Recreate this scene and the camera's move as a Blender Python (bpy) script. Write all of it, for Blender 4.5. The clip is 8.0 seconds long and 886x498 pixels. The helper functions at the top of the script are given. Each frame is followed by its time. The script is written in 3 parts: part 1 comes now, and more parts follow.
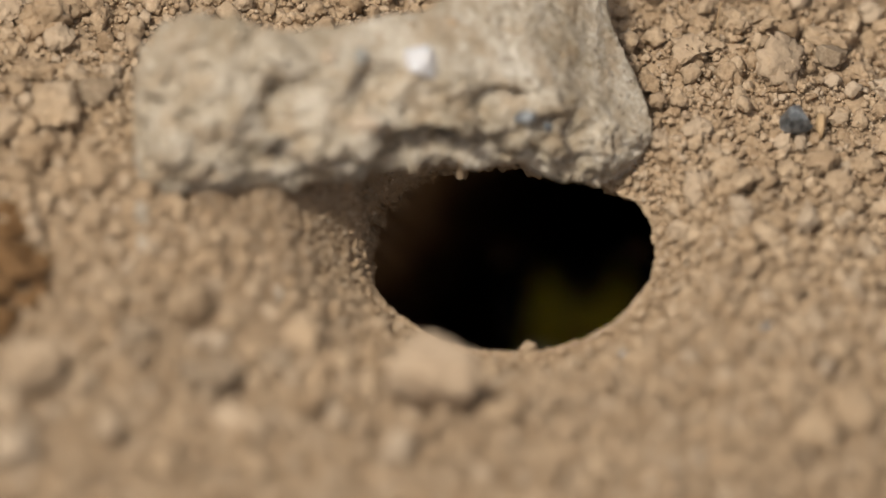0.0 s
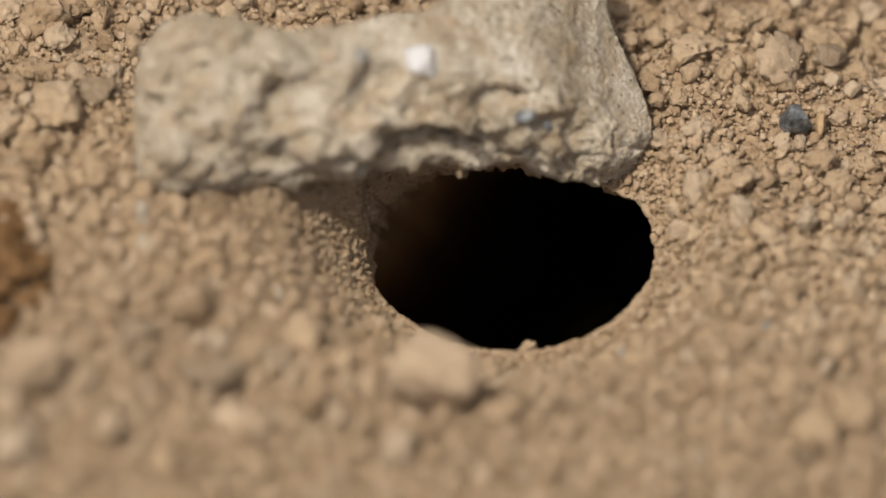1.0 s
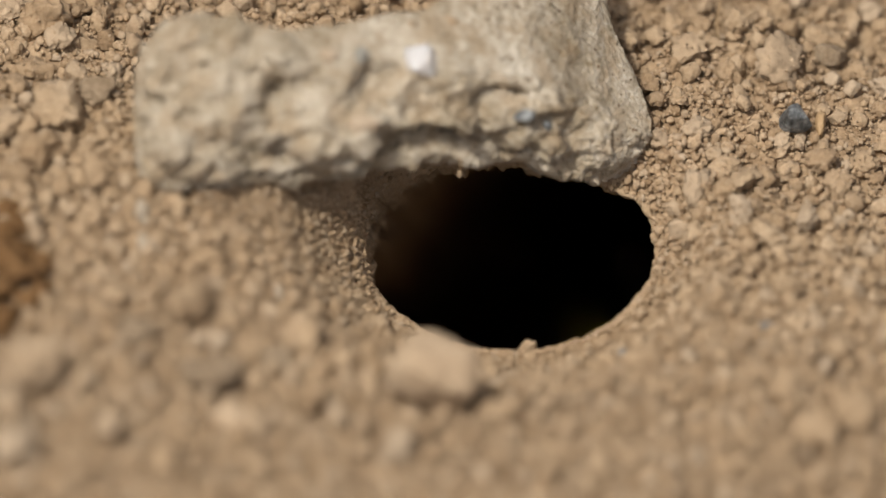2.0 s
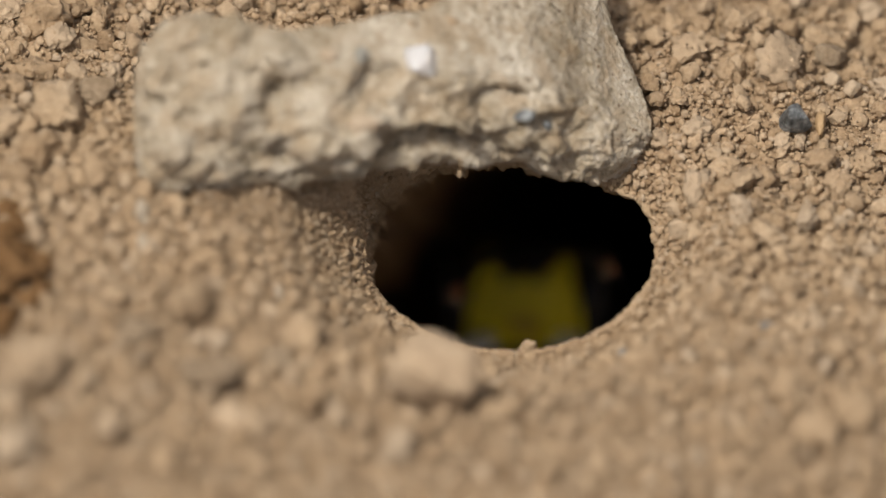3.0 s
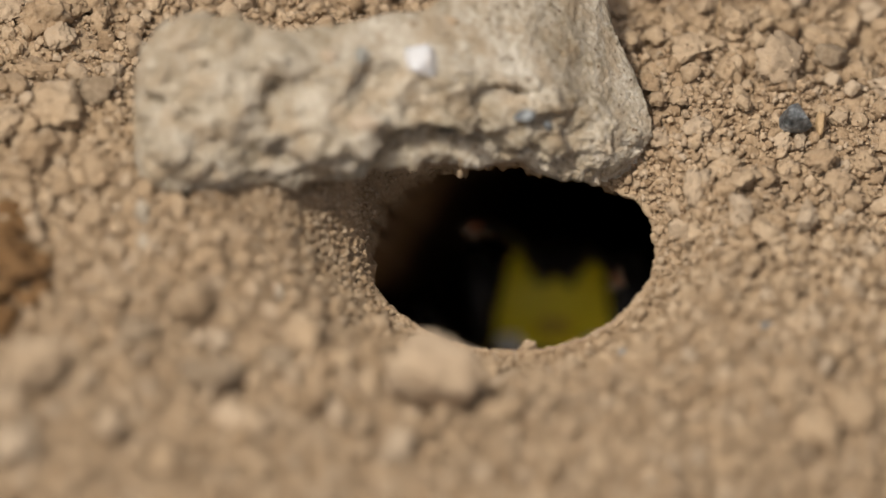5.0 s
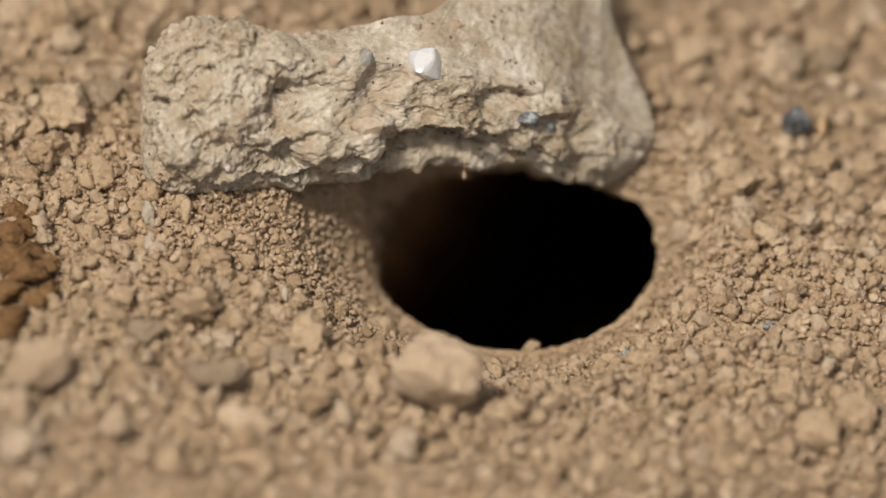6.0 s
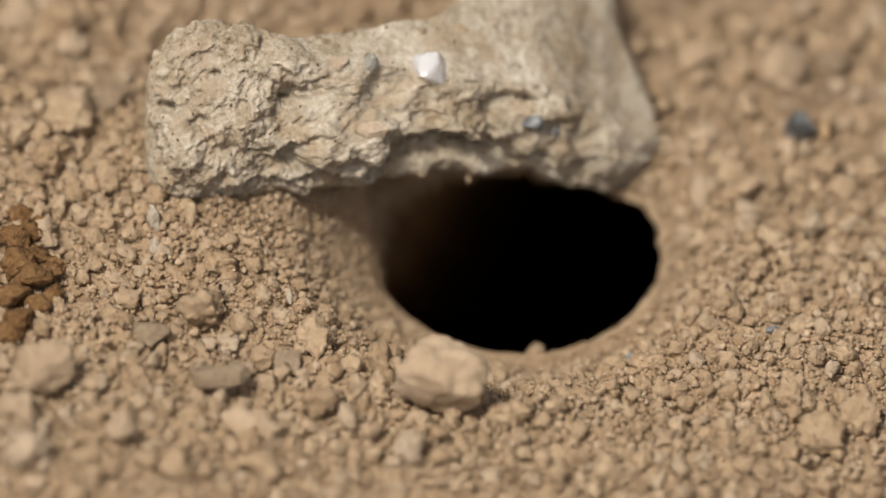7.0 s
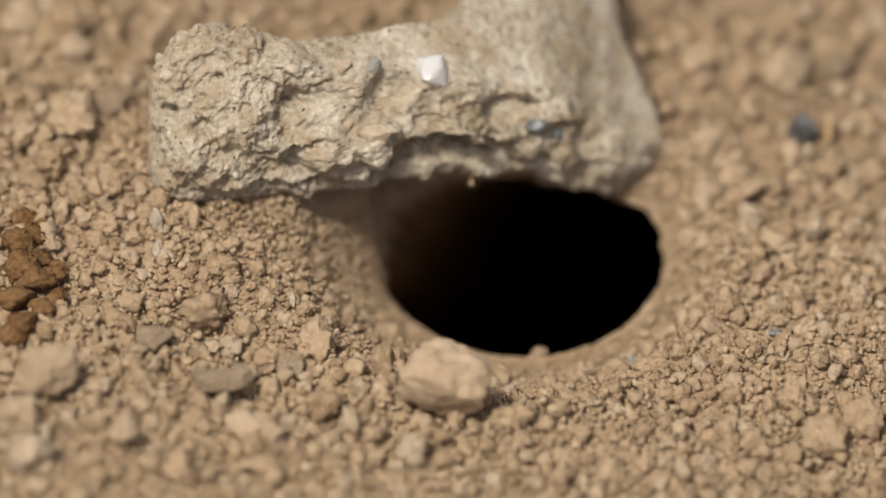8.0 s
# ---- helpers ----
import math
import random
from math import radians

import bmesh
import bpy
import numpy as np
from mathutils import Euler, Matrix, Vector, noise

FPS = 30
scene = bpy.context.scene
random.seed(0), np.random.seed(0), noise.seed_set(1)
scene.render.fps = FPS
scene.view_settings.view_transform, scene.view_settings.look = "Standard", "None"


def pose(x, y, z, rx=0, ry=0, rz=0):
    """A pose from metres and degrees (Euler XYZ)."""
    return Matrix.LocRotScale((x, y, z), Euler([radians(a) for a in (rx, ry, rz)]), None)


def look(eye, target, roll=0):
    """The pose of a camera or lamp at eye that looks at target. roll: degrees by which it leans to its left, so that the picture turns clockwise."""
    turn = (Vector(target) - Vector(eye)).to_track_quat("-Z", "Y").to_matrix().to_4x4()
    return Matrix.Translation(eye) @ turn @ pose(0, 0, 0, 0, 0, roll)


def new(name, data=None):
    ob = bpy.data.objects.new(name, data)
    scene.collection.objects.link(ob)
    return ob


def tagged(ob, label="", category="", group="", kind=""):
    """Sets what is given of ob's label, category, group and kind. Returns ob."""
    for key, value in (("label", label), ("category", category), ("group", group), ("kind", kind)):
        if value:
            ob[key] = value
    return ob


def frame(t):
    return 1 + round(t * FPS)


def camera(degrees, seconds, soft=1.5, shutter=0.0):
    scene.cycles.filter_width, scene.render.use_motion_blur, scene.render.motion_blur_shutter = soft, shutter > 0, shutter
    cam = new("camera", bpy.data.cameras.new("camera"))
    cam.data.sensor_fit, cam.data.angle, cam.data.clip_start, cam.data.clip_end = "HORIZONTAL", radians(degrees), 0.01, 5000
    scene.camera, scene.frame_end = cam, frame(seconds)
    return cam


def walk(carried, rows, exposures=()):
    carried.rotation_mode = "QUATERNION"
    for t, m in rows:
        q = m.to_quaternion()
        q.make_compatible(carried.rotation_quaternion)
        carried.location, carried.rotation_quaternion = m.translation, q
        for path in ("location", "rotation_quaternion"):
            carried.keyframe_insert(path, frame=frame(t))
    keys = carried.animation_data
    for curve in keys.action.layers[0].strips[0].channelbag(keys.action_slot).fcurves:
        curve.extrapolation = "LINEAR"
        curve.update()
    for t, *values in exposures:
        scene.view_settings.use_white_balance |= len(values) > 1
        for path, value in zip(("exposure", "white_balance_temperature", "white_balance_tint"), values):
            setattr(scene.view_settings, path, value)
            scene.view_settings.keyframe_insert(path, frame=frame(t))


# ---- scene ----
# A digger wasp's burrow under a pale stone on dry crumbly soil. Plan in millimetres: x to the right, y away, z up.
MM = 0.001
TILT = 42.0                       # how far the camera looks down, degrees
ST, CT = math.sin(radians(TILT)), math.cos(radians(TILT))
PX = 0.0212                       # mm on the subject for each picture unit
DIST = 1000.0                     # camera to subject
CROSS, LIFT = 0.10, 0.9           # the ground falls to the right

# ---- camera ----
ZOOM = 1.010
cam = camera(2 * math.degrees(math.atan(784 * PX / DIST / ZOOM)), 8.0, soft=1.5)
cam.data.dof.use_dof = True
cam.data.dof.focus_distance = (DIST + 4.6) * MM
cam.data.dof.aperture_fstop = 24.0


def eye(back, right, down):
    """The camera's pose: how far it has drawn back, and gone right and down across its view (mm)."""
    p = Vector((right, -CT * (DIST + back) - down * ST, ST * (DIST + back) - down * CT)) * MM
    return Matrix.Translation(p) @ pose(0, 0, 0, 90 - TILT, 0, 0)


walk(cam, [(t, eye(b, -dx * PX, -dy * PX)) for t, b, dx, dy in (
    (0.0, -1.5, 0, 2.5), (0.5, -1.2, 0, 1.5), (1.0, -0.3, 0, 1), (1.5, 0.0, 0, 0), (3.0, 0.0, 0, 0), (4.5, 0.0, 0, 0),
    (5.4, 0.3, 2, 0), (5.8, 2.0, 6, 2), (5.9, 4.8, 7, 2), (6.0, 7.2, 8, 2.5), (6.1, 9.0, 9, 3), (6.2, 13.0, 10, 4), (6.3, 6.5, 10.5, 4), (6.4, 5.0, 11, 4),
    (6.5, 6.5, 11.5, 5), (6.6, 8.5, 12, 5.5), (6.8, 9.5, 13.5, 7), (7.0, 9.8, 15.5, 9), (7.2, 9.2, 17, 11), (7.4, 7.2, 18, 11.5), (7.5, 6.8, 18.5, 12),
    (7.6, 7.0, 19, 12.5), (7.8, 8.0, 20, 13.5), (8.0, 9.8, 21, 14.5))])

# ---- light ----
SUN_EL, SUN_AZ = 61.0, 212.0      # azimuth clockwise from +y
world = bpy.data.worlds.new("world")
scene.world = world
world.use_nodes = True
wn = world.node_tree
sky = wn.nodes.new("ShaderNodeTexSky")
sky.sky_type, sky.sun_disc = "NISHITA", False
sky.sun_elevation, sky.sun_rotation = radians(SUN_EL), radians(SUN_AZ)
sky.air_density, sky.dust_density, sky.ozone_density = 0.8, 6.0, 0.6
haze = wn.nodes.new("ShaderNodeHueSaturation")      # a hazy, whitish sky
haze.inputs["Saturation"].default_value = 0.62
wn.links.new(sky.outputs[0], haze.inputs["Color"])
wn.links.new(haze.outputs[0], wn.nodes["Background"].inputs[0])
wn.nodes["Background"].inputs[1].default_value = 0.104
sun = new("sun", bpy.data.lights.new("sun", "SUN"))
sun.data.energy, sun.data.angle, sun.data.color = 3.1, radians(4.5), (1.0, 0.945, 0.865)
sd = Vector((math.sin(radians(SUN_AZ)) * math.cos(radians(SUN_EL)), math.cos(radians(SUN_AZ)) * math.cos(radians(SUN_EL)), math.sin(radians(SUN_EL))))
sun.matrix_world = look(sd * 2, (0, 0, 0))
scene.view_settings.exposure = 0.0


# ---- noise ----
def hashed(i, j, k, seed):
    h = (i.astype(np.int64) * 374761393 + j.astype(np.int64) * 668265263 + k.astype(np.int64) * 2147483647 + seed * 974634777) & 0xFFFFFFFF
    h = ((h ^ (h >> 13)) * 1274126177) & 0xFFFFFFFF
    h = ((h ^ (h >> 16)) * 2246822519) & 0xFFFFFFFF
    return (h ^ (h >> 15)) & 0xFFFFFF


def vnoise(p, seed=0):
    """Smooth noise of n x 3 points, -1 to 1."""
    f = np.floor(p)
    d = p - f
    w = d * d * d * (d * (d * 6 - 15) + 10)
    out = 0
    for a in (0, 1):
        for b in (0, 1):
            for c in (0, 1):
                h = hashed(f[:, 0] + a, f[:, 1] + b, f[:, 2] + c, seed)
                g = np.stack([(h & 255) / 127.5 - 1, ((h >> 8) & 255) / 127.5 - 1, ((h >> 16) & 255) / 127.5 - 1], 1)
                v = (g * (d - (a, b, c))).sum(1)
                out = out + v * (w[:, 0] if a else 1 - w[:, 0]) * (w[:, 1] if b else 1 - w[:, 1]) * (w[:, 2] if c else 1 - w[:, 2])
    return out * 1.3


def fbm(p, freq, octaves=4, gain=0.5, seed=0):
    out, amp = 0, 1.0
    for o in range(octaves):
        out = out + amp * vnoise(p * freq * 2.03 ** o + 17.3 * o, seed + o)
        amp *= gain
    return out


def lumps(x, y, size, seed):
    """Round crumbs packed side by side: height 0 to about 1 over a plan."""
    gx, gy = x / size, y / size
    i, j = np.floor(gx), np.floor(gy)
    best = np.zeros_like(x)
    for a in (-1, 0, 1):
        for b in (-1, 0, 1):
            h = hashed(i + a, j + b, i * 0 + 5, seed)
            cx, cy = i + a + (h & 255) / 255, j + b + ((h >> 8) & 255) / 255
            r = 0.45 + 0.45 * ((h >> 16) & 255) / 255
            d2 = ((gx - cx) ** 2 + (gy - cy) ** 2) / r ** 2
            best = np.maximum(best, r * np.sqrt(np.clip(1 - d2, 0, None)))
    return best


def lumps3(p, size, seed):
    """The same in space, for n x 3 points."""
    g = p / size
    c = np.floor(g)
    best = np.zeros(len(p))
    for a in (-1, 0, 1):
        for b in (-1, 0, 1):
            for e in (-1, 0, 1):
                h = hashed(c[:, 0] + a, c[:, 1] + b, c[:, 2] + e, seed)
                o = np.stack([c[:, 0] + a + (h & 255) / 255, c[:, 1] + b + ((h >> 8) & 255) / 255, c[:, 2] + e + ((h >> 16) & 255) / 255], 1)
                r = 0.5 + 0.35 * ((h >> 4) & 255) / 255
                best = np.maximum(best, r * np.sqrt(np.clip(1 - ((g - o) ** 2).sum(1) / r ** 2, 0, None)))
    return best


def facets(p, size, seed):
    """Broken rock: space in cells, each cut to a plane of its own tilt, about -0.5 to 0.5."""
    g = p / size
    c = np.floor(g)
    best, out = np.full(len(p), 9.0), np.zeros(len(p))
    for a in (-1, 0, 1):
        for b in (-1, 0, 1):
            for e in (-1, 0, 1):
                h = hashed(c[:, 0] + a, c[:, 1] + b, c[:, 2] + e, seed)
                o = g - np.stack([c[:, 0] + a + (h & 255) / 255, c[:, 1] + b + ((h >> 8) & 255) / 255, c[:, 2] + e + ((h >> 16) & 255) / 255], 1)
                d2 = (o ** 2).sum(1)
                k = hashed(c[:, 0] + a, c[:, 1] + b, c[:, 2] + e, seed + 7)
                tilt = np.stack([(k & 255) / 255 - 0.5, ((k >> 8) & 255) / 255 - 0.5, ((k >> 16) & 255) / 255 - 0.5], 1)
                out = np.where(d2 < best, 0.9 * (tilt * o).sum(1) + 0.25 * (((h ^ k) & 255) / 255 - 0.5), out)
                best = np.minimum(best, d2)
    return out * size


# ---- meshes ----
def mesh_of(name, verts, faces, smooth=True):
    """A mesh from n x 3 millimetres and an array of triangles or quads."""
    verts, faces = np.asarray(verts, float), np.asarray(faces, np.int64)
    me = bpy.data.meshes.new(name)
    n, k = faces.shape
    me.vertices.add(len(verts))
    me.vertices.foreach_set("co", (verts * MM).astype(np.float32).ravel())
    me.loops.add(n * k)
    me.loops.foreach_set("vertex_index", faces.ravel().astype(np.int32))
    me.polygons.add(n)
    me.polygons.foreach_set("loop_start", np.arange(0, n * k, k, dtype=np.int32))
    me.polygons.foreach_set("use_smooth", np.zeros(n, bool) | smooth)
    me.update(calc_edges=True)
    me.validate()
    return me


def solid(name, verts, faces, material, parent=None, label="", smooth=True, at=None):
    """One mesh object, under a thing if a parent is given."""
    ob = new(name, mesh_of(name, verts, faces, smooth))
    ob.data.materials.append(material)
    if parent:
        ob.parent = parent
    if label:
        ob["label"] = label
    if at is not None:
        ob.matrix_basis = at
    return ob


def thing(name, label, category, group="", at=None):
    ob = tagged(new(name), label, category, group)
    ob.empty_display_size = 0.002
    if at is not None:
        ob.matrix_basis = at
    return ob


def ico(level):
    bm = bmesh.new()
    bmesh.ops.create_icosphere(bm, subdivisions=level, radius=1.0)
    bm.verts.ensure_lookup_table()
    v = np.array([q.co[:] for q in bm.verts])
    f = np.array([[q.index for q in p.verts] for p in bm.faces])
    bm.free()
    return v, f


ICO = {n: ico(n) for n in (1, 2, 3, 4, 5)}


def crumb_shape(seed, level=2, cuts=7, rough=0.12, fine=0.0):
    """A unit crumb of soil: a ball cut by a few soft planes, dented and roughened."""
    rng = np.random.default_rng(seed)
    v, f = ICO[level]
    v = v.copy()
    for _ in range(cuts):
        n = rng.normal(size=3)
        n /= np.linalg.norm(n)
        d = v @ n - rng.uniform(0.45, 0.85)
        v -= np.clip(d, 0, None)[:, None] * n * 0.85
    r = 1 + rough * (fbm(v + seed * 3.7, 1.5, 3, 0.6, seed) - 0.5 * np.clip(fbm(v + seed, 2.2, 2, 0.5, seed + 4), 0, 1))
    if fine:
        r = r + fine * (fbm(v + seed * 1.3, 5.0, 3, 0.65, seed + 9) + 0.6 * lumps3(v + seed, 0.33, seed + 5))
    v = v * r[:, None] * np.array([1.0, rng.uniform(0.75, 1.0), rng.uniform(0.65, 0.95)])
    return v, f


def grid_faces(rows, cols, wrap):
    """Quads between rows of points; wrap closes each row into a ring."""
    i = np.arange(rows - 1)[:, None]
    j = np.arange(cols if wrap else cols - 1)[None, :]
    k = (j + 1) % cols
    return np.stack([i * cols + j + 0 * i, i * cols + k, (i + 1) * cols + k, (i + 1) * cols + j], -1).reshape(-1, 4)


def turns(rng, n):
    """n random rotation matrices."""
    q = rng.normal(size=(n, 4))
    q /= np.linalg.norm(q, axis=1)[:, None]
    w, x, y, z = q.T
    return np.stack([1 - 2 * (y * y + z * z), 2 * (x * y - z * w), 2 * (x * z + y * w), 2 * (x * y + z * w), 1 - 2 * (x * x + z * z),
                     2 * (y * z - x * w), 2 * (x * z - y * w), 2 * (y * z + x * w), 1 - 2 * (x * x + y * y)], 1).reshape(n, 3, 3)


# ---- materials ----
def material(name, rough=0.9, spec=0.2):
    m = bpy.data.materials.new(name)
    m.use_nodes = True
    b = m.node_tree.nodes["Principled BSDF"]
    b.inputs["Roughness"].default_value = rough
    b.inputs["Specular IOR Level"].default_value = spec
    return m, m.node_tree, b


def grainy(name, tones, coarse, fine, bump, rough=0.92, spec=0.15, island=False, obj=False, speck=None, bump_scale=None, stain=None):
    """Mineral surface: tones blended by noise at two scales, crumb to crumb variation, fine relief. Scales are per metre."""
    m, nt, b = material(name, rough, spec)
    N, L = nt.nodes, nt.links
    co = N.new("ShaderNodeTexCoord")
    geo = N.new("ShaderNodeNewGeometry")
    n1, n2 = N.new("ShaderNodeTexNoise"), N.new("ShaderNodeTexNoise")
    for n, s, d in ((n1, coarse, 3.0), (n2, fine, 4.0)):
        n.inputs["Scale"].default_value, n.inputs["Detail"].default_value, n.inputs["Roughness"].default_value = s, d, 0.65
        L.new(geo.outputs["Position"], n.inputs["Vector"])
    add = N.new("ShaderNodeMath")
    add.operation = "MULTIPLY_ADD"
    L.new(n1.outputs["Fac"], add.inputs[0])
    add.inputs[1].default_value = 0.5
    half = N.new("ShaderNodeMath")
    half.operation = "MULTIPLY"
    L.new(n2.outputs["Fac"], half.inputs[0])
    half.inputs[1].default_value = 0.5
    L.new(half.outputs[0], add.inputs[2])
    last = add.outputs[0]
    for on, node, out, amt in ((island, geo, "Random Per Island", 0.24), (obj, None, "Random", 0.16)):
        if on:
            src = node or N.new("ShaderNodeObjectInfo")
            mix = N.new("ShaderNodeMath")
            mix.operation = "MULTIPLY_ADD"
            L.new(src.outputs[out], mix.inputs[0])
            mix.inputs[1].default_value = amt
            sub = N.new("ShaderNodeMath")
            sub.operation = "SUBTRACT"
            L.new(last, sub.inputs[0])
            sub.inputs[1].default_value = amt / 2
            L.new(sub.outputs[0], mix.inputs[2])
            last = mix.outputs[0]
    tint = None
    if island or obj:
        # now and then a greyer or paler crumb
        info = geo.outputs["Random Per Island"] if island else src.outputs["Random"]
        sp = N.new("ShaderNodeMath")
        sp.operation = "MULTIPLY"
        L.new(info, sp.inputs[0])
        sp.inputs[1].default_value = 7.31
        fr = N.new("ShaderNodeMath")
        fr.operation = "FRACT"
        L.new(sp.outputs[0], fr.inputs[0])
        pw = N.new("ShaderNodeMath")
        pw.operation = "POWER"
        L.new(fr.outputs[0], pw.inputs[0])
        pw.inputs[1].default_value = 5.0
        tint = pw.outputs[0]
    ramp = N.new("ShaderNodeValToRGB")
    e = ramp.color_ramp.elements
    while len(e) < len(tones):
        e.new(0.5)
    for q, (at, c) in zip(e, tones):
        q.position, q.color = at, (*c, 1)
    L.new(last, ramp.inputs[0])
    col = ramp.outputs[0]
    if tint:
        mt = N.new("ShaderNodeMix")
        mt.data_type = "RGBA"
        L.new(tint, mt.inputs["Factor"])
        L.new(col, mt.inputs["A"])
        mt.inputs["B"].default_value = (0.42, 0.325, 0.225, 1)
        col = mt.outputs["Result"]
    if stain:
        n4 = N.new("ShaderNodeTexNoise")
        n4.inputs["Scale"].default_value, n4.inputs["Detail"].default_value = stain[0], 4.0
        L.new(geo.outputs["Position"], n4.inputs["Vector"])
        mr = N.new("ShaderNodeMapRange")
        L.new(n4.outputs["Fac"], mr.inputs["Value"])
        mr.inputs["From Min"].default_value, mr.inputs["From Max"].default_value = stain[1]
        mr.inputs["To Max"].default_value = stain[2]
        ms = N.new("ShaderNodeMix")
        ms.data_type = "RGBA"
        L.new(mr.outputs["Result"], ms.inputs["Factor"])
        L.new(col, ms.inputs["A"])
        ms.inputs["B"].default_value = (*stain[3], 1)
        col = ms.outputs["Result"]
    if speck:
        vor = N.new("ShaderNodeTexVoronoi")
        vor.inputs["Scale"].default_value = speck[0]
        L.new(geo.outputs["Position"], vor.inputs["Vector"])
        sep = N.new("ShaderNodeSeparateColor")
        L.new(vor.outputs["Color"], sep.inputs[0])
        hit = N.new("ShaderNodeMath")
        hit.operation = "GREATER_THAN"
        L.new(sep.outputs[0], hit.inputs[0])
        hit.inputs[1].default_value = speck[1]
        mx = N.new("ShaderNodeMix")
        mx.data_type = "RGBA"
        L.new(hit.outputs[0], mx.inputs["Factor"])
        L.new(col, mx.inputs["A"])
        mx.inputs["B"].default_value = (*speck[2], 1)
        col = mx.outputs["Result"]
    L.new(col, b.inputs["Base Color"])
    bp = N.new("ShaderNodeBump")
    bp.inputs["Strength"].default_value, bp.inputs["Distance"].default_value = bump
    n3 = N.new("ShaderNodeTexNoise")
    n3.inputs["Scale"].default_value, n3.inputs["Detail"].default_value, n3.inputs["Roughness"].default_value = bump_scale or fine, 5.0, 0.7
    L.new(geo.outputs["Position"], n3.inputs["Vector"])
    L.new(n3.outputs["Fac"], bp.inputs["Height"])
    L.new(bp.outputs[0], b.inputs["Normal"])
    return m


SOIL = ((0.22, (0.195, 0.127, 0.070)), (0.42, (0.325, 0.226, 0.134)), (0.58, (0.41, 0.298, 0.186)), (0.75, (0.51, 0.39, 0.265)), (0.92, (0.64, 0.56, 0.45)))
soil_mat = grainy("dry_soil", SOIL, 500, 6000, (0.6, 0.0002))
crumb_mat = grainy("soil_crumbs", SOIL, 900, 7000, (0.6, 0.00014), island=True)
clod_mat = grainy("soil_clods", SOIL, 700, 6000, (0.6, 0.00018), obj=True)
stone_mat = grainy("pale_stone", ((0.34, (0.17, 0.120, 0.066)), (0.43, (0.30, 0.247, 0.172)), (0.52, (0.412, 0.352, 0.268)), (0.66, (0.585, 0.53, 0.435))),
                   300, 3600, (0.5, 0.00012), spec=0.25, speck=(9000, 0.992, (0.13, 0.085, 0.05)), stain=(800, (0.48, 0.64), 0.6, (0.30, 0.22, 0.135)))
rust_mat = grainy("brown_clod", ((0.3, (0.055, 0.030, 0.013)), (0.5, (0.20, 0.108, 0.044)), (0.7, (0.34, 0.205, 0.098))), 600, 5000, (0.8, 0.0003))
slate_mat = grainy("blue_grey_grain", ((0.36, (0.020, 0.022, 0.022)), (0.5, (0.105, 0.110, 0.110)), (0.64, (0.30, 0.31, 0.305))), 1900, 6000, (0.4, 0.0001), rough=0.42, spec=0.4)
mist_mat = grainy("pale_grey_grain", ((0.3, (0.17, 0.16, 0.135)), (0.6, (0.33, 0.315, 0.275))), 1500, 6000, (0.4, 0.0001), rough=0.5, spec=0.4)
grey_mat = grainy("grey_earth", ((0.25, (0.14, 0.095, 0.055)), (0.5, (0.27, 0.20, 0.13)), (0.75, (0.40, 0.32, 0.22))), 700, 6000, (0.6, 0.0002))
pebble_mat = grainy("buff_pebble", ((0.25, (0.29, 0.205, 0.13)), (0.5, (0.39, 0.29, 0.19)), (0.75, (0.49, 0.375, 0.26))), 500, 5000, (0.4, 0.00015))
chip_mat = grainy("buff_chip", ((0.3, (0.34, 0.255, 0.17)), (0.6, (0.47, 0.375, 0.275))), 1200, 6000, (0.5, 0.0002))
white_mat = grainy("white_crust", ((0.3, (0.34, 0.28, 0.20)), (0.6, (0.47, 0.40, 0.31))), 1500, 6000, (0.5, 0.0002))
straw_mat = grainy("straw", ((0.3, (0.34, 0.22, 0.11)), (0.7, (0.46, 0.33, 0.19))), 900, 5000, (0.3, 0.0001), rough=0.6)
crystal_mat, nt, b = material("quartz", 0.12, 0.5)
b.inputs["Base Color"].default_value = (0.92, 0.92, 0.92, 1)
b.inputs["Transmission Weight"].default_value = 0.55
black_mat, nt, b = material("black_cuticle", 0.55, 0.4)
b.inputs["Base Color"].default_value = (0.012, 0.011, 0.011, 1)
yellow_mat = grainy("yellow_cuticle", ((0.3, (0.70, 0.60, 0.02)), (0.6, (0.86, 0.76, 0.04))), 900, 4000, (0.2, 0.0001), rough=0.4, spec=0.5)
pale_mat = grainy("pale_cuticle", ((0.3, (0.74, 0.77, 0.74)), (0.6, (0.86, 0.88, 0.87))), 900, 4000, (0.1, 0.0001), rough=0.35, spec=0.5)
amber_mat = grainy("amber_cuticle", ((0.3, (0.16, 0.06, 0.025)), (0.6, (0.30, 0.13, 0.06))), 900, 4000, (0.2, 0.0001), rough=0.45, spec=0.5)
tan_mat = grainy("tan_cuticle", ((0.3, (0.50, 0.36, 0.03)), (0.6, (0.60, 0.45, 0.05))), 900, 4000, (0.2, 0.0001), rough=0.45, spec=0.5)
eye_mat, nt, b = material("compound_eye", 0.38, 0.4)
b.inputs["Base Color"].default_value = (0.010, 0.010, 0.012, 1)

# ---- ground ----
def uvd(u, v, d):
    """Plan place of a point u right and v up across the view and d deep along it (mm)."""
    return u, v * ST + d * CT, v * CT - d * ST


